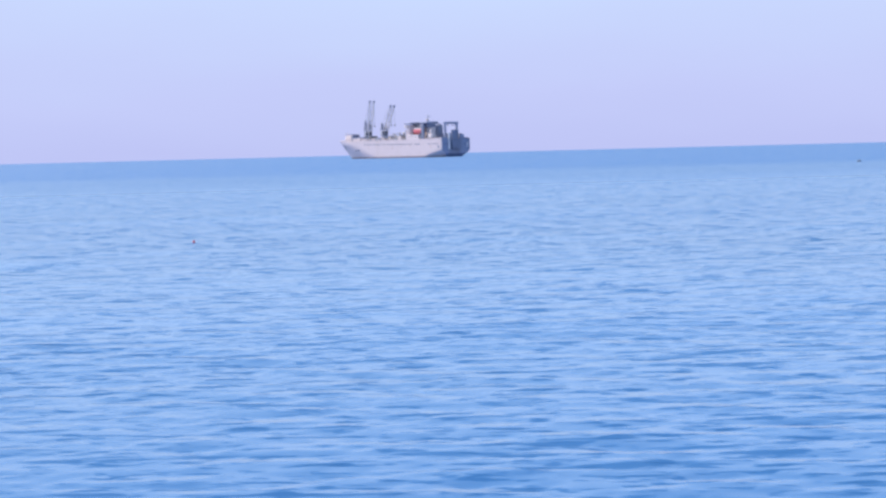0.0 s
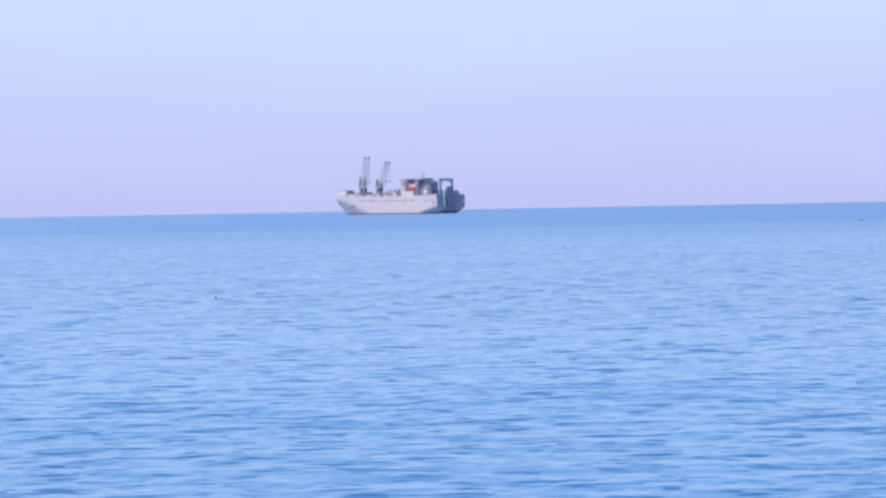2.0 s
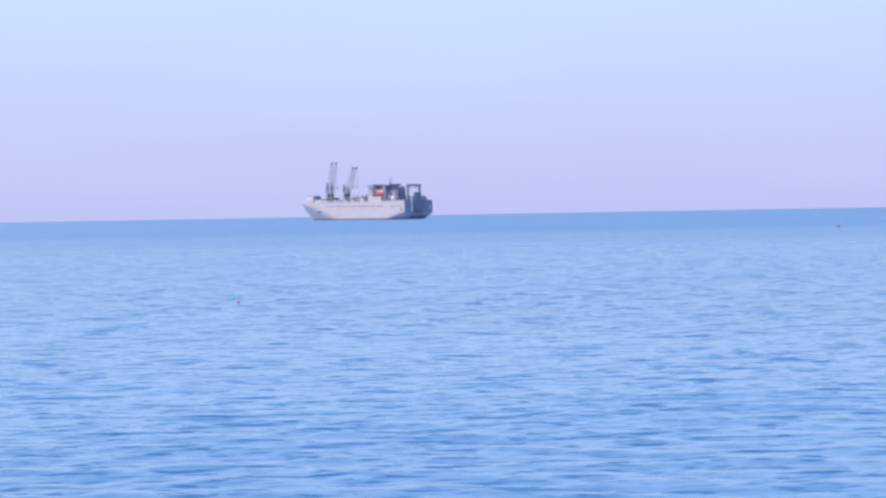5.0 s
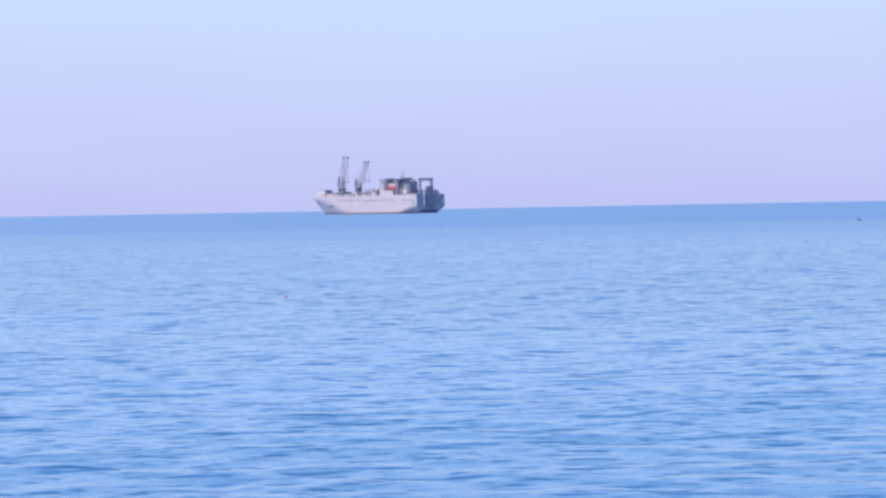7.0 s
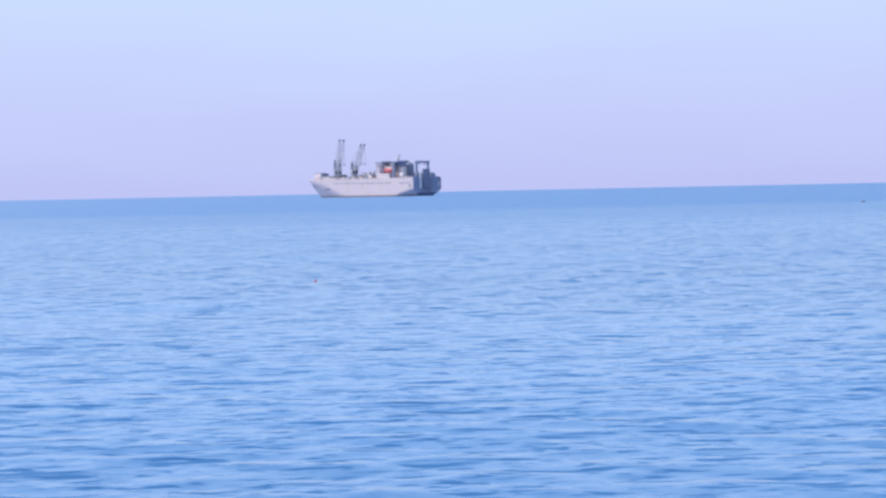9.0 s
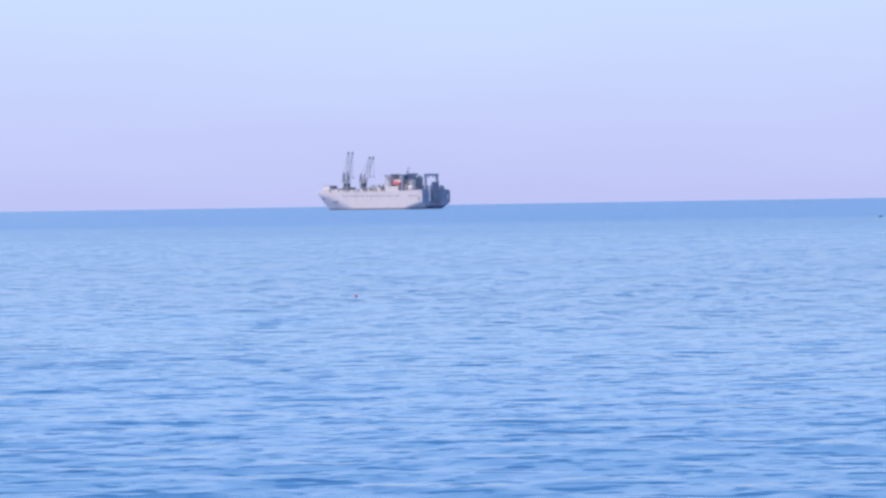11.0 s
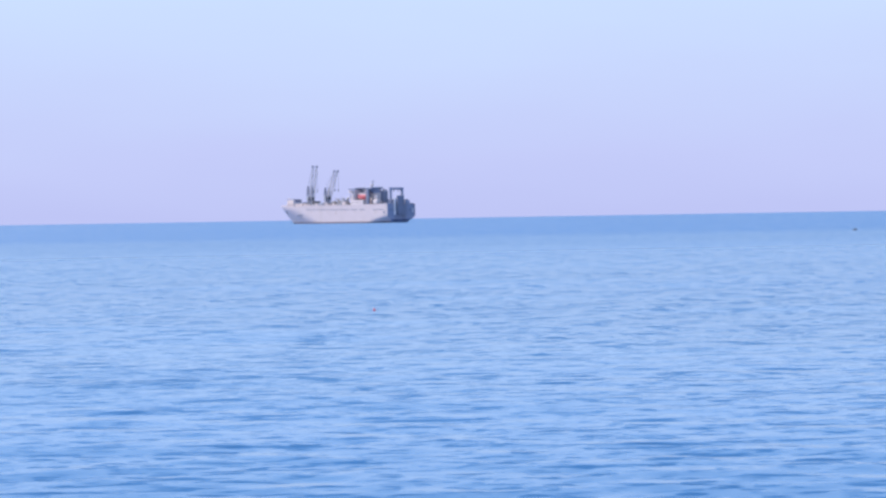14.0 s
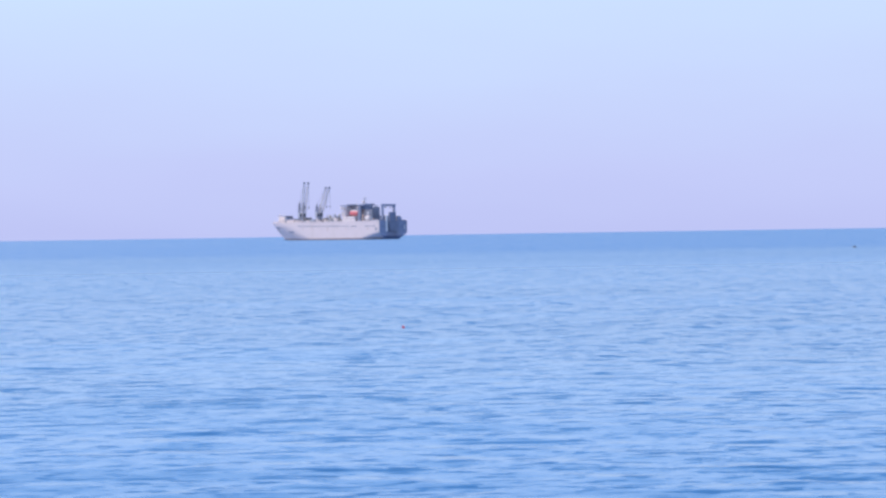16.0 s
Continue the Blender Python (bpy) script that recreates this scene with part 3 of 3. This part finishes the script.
for s, y, h, r in ((-4.5, 3, 6.3, 0.8), (-8.5, -2, 5.2, 0.9), (-13, 3, 6.9, 0.7), (-17, 1, 7.0, 0.8), (-18.5, -4, 5.5, 0.9), (-21, 5, 4.6, 0.7), (8, -6, 4.2, 0.7), (38, 7, 3.8, 0.7), (54 - 7, 9, 3.5, 0.6)):
    bm = bmesh.new()
    lathe(bm, [(r * 0.6, 0), (r * 0.6, h * 0.72), (r * 1.2, h * 0.76), (r * 1.25, h * 0.92), (r * 0.8, h)], 12)
    part("ventilator", bm, M_STEEL, ship).matrix_basis = pose(s, y, DECK - 0.3)
for s, y in ((-6.5, 7), (-16, 7.5)):
    bm = bmesh.new()
    tube(bm, (s, y, DECK - 0.3), (s, y, 23.0), 0.32, 0.2)
    tube(bm, (s, y, 18.0), (s + 5.2, y - 1, 21.2), 0.2, 0.14)
    tube(bm, (s, y, 22.8), (s + 5.2, y - 1, 21.2), 0.06, seg=4)
    part("derrick_post", bm, M_STEEL, ship)

# ---------------- deckhouse and bridge ----------------
bm = bmesh.new()
box(bm, -61, -41, -14.4, 14.7, DECK - 0.3, 20.2, 0.15)
box(bm, -75, -61.01, -14.4, 10.4, DECK - 0.3, 19.4, 0.15)
lower = part("lower_deckhouse", bm, M_HOUSE, ship, "pale grey lower deckhouse")
for s in range(-60, -42, 4):
    bm = bmesh.new()
    box(bm, s - 0.45, s + 0.45, 14.6, 14.76, 18.0, 18.9, 0.05)
    part("window", bm, M_GLASS, lower)
bm = bmesh.new()
box(bm, -45.6, -38.5, -13.6, 13.7, 20.2, 24.4, 0.15)
part("deckhouse_tier", bm, M_HOUSE, ship)
for y0, y1 in ((6.0, 13.6), (-13.6, -6.0)):
    bm = bmesh.new()
    box(bm, -45.4, -41.3, y0, y1, 24.42, 29.1, 0.2)
    wing_house = part("wing_house", bm, M_HOUSE, ship, "pale house under the bridge wing")
    if y0 > 0:
        for s in (-44.2, -42.5):
            bm = bmesh.new()
            box(bm, s - 0.5, s + 0.5, 13.5, 13.68, 26.4, 27.5, 0.05)
            part("window", bm, M_GLASS, wing_house)
bm = bmesh.new()
box(bm, -61, -36.5, -5.0, 5.4, 20.2, 30.2, 0.2)
tower = part("bridge_tower", bm, M_HOUSE, ship, "pale bridge tower, after face in shade")
for s in (-57, -53, -49, -45, -41):
    for z in (23.0, 26.2):
        bmw = bmesh.new()
        box(bmw, s - 0.6, s + 0.6, 5.3, 5.46, z - 0.5, z + 0.5, 0.05)
        part("window", bmw, M_GLASS, tower)
bm = bmesh.new()                                         # after face: dark stairs and casing; the face's shade is in the casing's paint
box(bm, -72.0, -61.2, 3.0, 10.5, 26.4, 29.4, 0.6)
part("after_casing", bm, M_STERN, ship, "dark casing abaft the bridge, shade put into its colour")
bm = bmesh.new()
box(bm, -62.5, -36.0, -6.0, 6.4, 30.2, 31.5, 0.25)
part("bridge_roof", bm, M_DARK, ship, "dark flat bridge roof")
bm = bmesh.new()
box(bm, -48.5, -37.8, -14.6, 14.6, 29.7, 30.7, 0.25)
part("bridge_wing", bm, M_STERN, ship, "dark overhanging bridge wing")
bm = bmesh.new()
box(bm, -41.2, -37.0, -13.8, 13.8, 26.8, 29.2, 0.15)
part("bridge_front", bm, M_HOUSE, ship)
for y in (14.0, -14.0):
    bm = bmesh.new()
    tube(bm, (-44, y, 20.2), (-43.5, y, 29.3), 0.35, 0.3)
    tube(bm, (-40, y, 20.2), (-40.5, y, 29.3), 0.35, 0.3)
    part("wing_support", bm, M_HOUSE, ship)
# lifeboat on davits, port side
bm = bmesh.new()
L = 7.0
prof = [(-1.0, 0.12), (-0.93, 0.6), (-0.6, 0.92), (0.0, 1.0), (0.6, 0.92), (0.93, 0.6), (1.0, 0.12)]
rings = []
for u, w in prof:
    rings.append([bm.verts.new((u * L, 1.75 * w * math.sin(a), 2.2 * (0.5 + 0.5 * w) * -math.cos(a))) for a in [2 * math.pi * i / 12 for i in range(12)]])
for a, b in zip(rings, rings[1:]):
    for i in range(12):
        bm.faces.new((a[i], a[(i + 1) % 12], b[(i + 1) % 12], b[i]))
bm.faces.new(rings[0])
bm.faces.new(rings[-1])
boat = part("lifeboat", bm, M_RED, ship, "red lifeboat with a pale canopy on davits", smooth=True)
boat.matrix_basis = pose(-56.2, 11.4, 23.2)
bm = bmesh.new()
box(bm, -5.6, 5.4, -1.1, 1.1, 1.5, 2.9, 0.35)
part("canopy", bm, M_HOUSE, boat)
for ds in (-4.8, 4.8):
    bm = bmesh.new()
    tube(bm, (ds, -2.6, -3.2), (ds, -2.4, 2.4), 0.28)
    tube(bm, (ds, -2.4, 2.4), (ds, 0.4, 3.6), 0.22)
    tube(bm, (ds, 0.3, 3.5), (ds, 0.3, 1.6), 0.07, seg=4)
    part("davit", bm, M_HOUSE, boat)
bm = bmesh.new()
box(bm, -66.5, -47.0, 5.41, 9.0, 26.6, 27.1, 0.1)
part("boat_deck_awning", bm, M_DARK, ship)
bm = bmesh.new()
box(bm, -81.5, -74.8, 10.6, 14.4, DECK - 0.3, 20.6, 1.0)
box(bm, -79.8, -77.2, 11.6, 13.8, 20.6, 24.2, 0.8)
part("vent_trunk", bm, M_HOUSE, ship, "pale stepped ventilation trunk with rounded top")
bm = bmesh.new()
box(bm, -74.5, -62.6, 6.6, 14.6, 29.4, 31.3, 0.9)
part("trunk_cowl", bm, M_STERN, ship)
bm = bmesh.new()                                         # dark stair tower in the recess
box(bm, -68.6, -64.0, 12.4, 14.2, DECK - 0.3, 29.4, 0.4)
part("stair_tower", bm, M_DARK, ship, "dark stair tower beside the pale deckhouse")
# funnel
bm = bmesh.new()
lathe(bm, [(4.6, 0), (4.5, 5.0), (4.3, 10.8), (4.4, 10.9), (4.4, 11.6), (3.0, 12.2)], 20, (1.0, 0.55))
funnel = part("funnel", bm, M_DARK, ship, "dark blue-grey funnel", smooth=False)
funnel.matrix_basis = pose(-75.0, 2.0, DECK)
for dx in (-1.5, 0.2, 1.7):
    bm = bmesh.new()
    tube(bm, (dx, 0, 11.9), (dx - 0.3, 0, 13.2), 0.45, seg=10)
    part("exhaust_pipe", bm, M_DARK, funnel)
deck_box("after_house", -86, -80.0, -9, 3.0, 4.2, M_STERN, "dark after deckhouse")
# masts
bm = bmesh.new()
tube(bm, (-55.5, 0, 31.4), (-55.5, 0, 38.2), 0.32, 0.16)
tube(bm, (-55.5, -2.4, 35.4), (-55.5, 2.4, 35.4), 0.14)
tube(bm, (-57.0, 0, 31.4), (-55.5, 0, 35.6), 0.16)
mast = part("radar_mast", bm, M_CRANE, ship, "thin grey radar mast")
bm = bmesh.new()
box(bm, -56.4, -54.6, -1.9, 1.9, 36.5, 36.9, 0.1)
part("radar_scanner", bm, M_HOUSE, mast)
for s, y, h in ((-47, 3, 3.4), (-59.5, -3, 2.6)):
    bm = bmesh.new()
    tube(bm, (s, y, 31.4), (s, y, 31.4 + h), 0.10, 0.06, 5)
    part("antenna", bm, M_CRANE, ship)
bm = bmesh.new()
lathe(bm, [(0.5, 31.4), (0.5, 32.2), (1.15, 32.6), (1.3, 33.4), (0.9, 34.2), (0.2, 34.5)], 14)
part("radome", bm, M_HOUSE, ship, smooth=True).matrix_basis = pose(-51.5, -1.5, 0)

# ---------------- stern gear: gantry, folded ramp, quarter house ----------------
bm = bmesh.new()
for y in (6.4, -6.0):
    box(bm, -91.6, -89.4, y - 0.85, y + 0.85, DECK - 0.4, 29.2, 0.15)
box(bm, -91.8, -89.2, -7.2, 7.5, 28.7, 30.5, 0.2)
gantry = part("stern_gantry", bm, M_STERN, ship, "dark portal gantry over the stern ramp")
for y0, y1 in ((6.2, 3.6), (-5.8, -3.2)):
    bm = bmesh.new()
    tube(bm, (-90.5, y0, 26.6), (-90.5, y1 + 0.45 * (y0 - y1), 28.8), 0.4)
    part("knee_brace", bm, M_STERN, gantry)
for y in (-2.0, 3.0):
    bm = bmesh.new()
    lathe(bm, [(0.7, -0.4), (0.7, 0.4)], 12)
    tube(bm, (0, 0, 0), (0, 0.05, 1.4), 0.2)
    part("sheave", bm, M_DARK, gantry).matrix_basis = pose(-90.5, y, 27.5)
bm = bmesh.new()
box(bm, -99.2, -97.55, -2.5, 4.8, 6.6, 15.0, 0.2)
box(bm, -98.6, -96.9, -2.4, 4.7, 15.02, 23.4, 0.25)
ramp = part("stern_ramp", bm, M_DARK, ship, "dark stern ramp folded upright")
for z in (8.5, 10.8, 13.0, 17.2, 19.4, 21.4):
    bm = bmesh.new()
    box(bm, -99.4 if z < 15 else -98.8, -98.5, -2.2, 4.5, z - 0.18, z + 0.18, 0.05)
    part("ramp_beam", bm, M_STERN, ramp)
bm = bmesh.new()
box(bm, -98.4, -97.2, 6.6, 8.2, 6.6, 21.0, 0.2)
part("ramp_guide", bm, M_CRANE, ship, "pale vertical ramp guide")
bm = bmesh.new()
box(bm, -96.8, -84, -9.8, -4.6, DECK - 0.4, 19.4, 0.4)
box(bm, -96.6, -85, -14.0, -9.82, DECK - 0.4, 16.7, 0.2)
part("quarter_house", bm, M_STERN, ship, "dark low house on the quarter")
bm = bmesh.new()
box(bm, -96.0, -92.5, -8.6, -5.6, 19.4, 20.2, 0.3)
part("mooring_winch", bm, M_DARK, ship)
bm = bmesh.new()
box(bm, -96.9, -84.5, 7.2, 14.5, DECK - 0.4, 16.9, 0.2)
part("mooring_deck", bm, M_STERN, ship)
for y in (11.6, 8.8, -9.0):
    bm = bmesh.new()
    box(bm, -97.62, -97.45, y - 0.8, y + 0.8, 10.2, 12.0, 0.1)
    part("stern_port", bm, M_DARK, ship)
bm = bmesh.new()
box(bm, -98.0, -97.45, -12.6, -11.7, 8.6, 12.4, 0.1)
part("quarter_light_panel", bm, M_CRANE, ship)
bm = bmesh.new()
box(bm, -97.75, -97.45, -13.6, 14.2, 13.6, 14.2, 0.1)
part("stern_fender", bm, M_STERN, ship)


# ---------------- floats ----------------
def build_red_float():
    ob = new("red_buoy")
    bm = bmesh.new()
    lathe(bm, [(0.02, -0.075), (0.045, -0.06), (0.066, -0.02), (0.069, 0.02), (0.056, 0.055), (0.03, 0.076), (0.02, 0.09)], 20)
    part("float", bm, M_BUOY, ob, smooth=True)
    bm = bmesh.new()
    lathe(bm, [(0.012, 0.088), (0.015, 0.094), (0.015, 0.104), (0.008, 0.108)], 12)
    part("eye", bm, M_BUOY, ob)
    return tagged(ob, "small round red plastic buoy floating on the sea", "buoy")


def build_dark_float():
    ob = new("mooring_buoy")
    bm = bmesh.new()
    lathe(bm, [(0.1, -0.26), (0.30, -0.22), (0.42, -0.08), (0.42, 0.06), (0.30, 0.19), (0.12, 0.24)], 20, (1.2, 0.9))
    part("float", bm, M_BLACK, ob, smooth=True)
    bm = bmesh.new()
    lathe(bm, [(0.09, 0.22), (0.10, 0.30), (0.10, 0.38), (0.05, 0.42)], 10)
    part("mooring_eye", bm, M_STEEL, ob)
    return tagged(ob, "dark weathered mooring buoy floating far out", "buoy")


red_buoy = build_red_float()
mooring_buoy = build_dark_float()


# ---------------- what moves: the ship swings, the wavelets drift slowly, the floats bob ----------------
def motions():
    # the anchored ship swings slowly on its cable
    walk(ship, [(t, SHIP @ pose(0, 0, 0, 0, 0, 0.7 * (t / 16 - 0.5))) for t in (0, 4, 8, 12, 16)])
    walk(sea, [(t, pose(0.12 * t, 0.06 * t, 0)) for t in (0, 4, 8, 12, 16)])
    bob = [0.5 * i for i in range(33)]
    for_t, sway_x, sway_y = (0, 2, 6, 8.5, 11, 13, 16), (0.0, -0.15, 0.17, 0.18, 0.12, 0.0, -0.06), (-1.5, -1.4, 0.5, 0.5, -1.6, -0.4, -0.1)
    walk(red_buoy, [(t, pose(-15.08 + np.interp(t, for_t, sway_x), 88.73 + np.interp(t, for_t, sway_y),
                             0.03 + 0.02 * math.sin(2.6 * t), 5 * math.sin(2.1 * t), 4 * math.sin(1.7 * t + 1))) for t in bob])
    walk(mooring_buoy, [(t, pose(84.6, 367.8, 0.03 + 0.05 * math.sin(1.9 * t + 0.6), 4 * math.sin(1.5 * t), 5 * math.sin(1.3 * t + 2))) for t in bob])


motions()
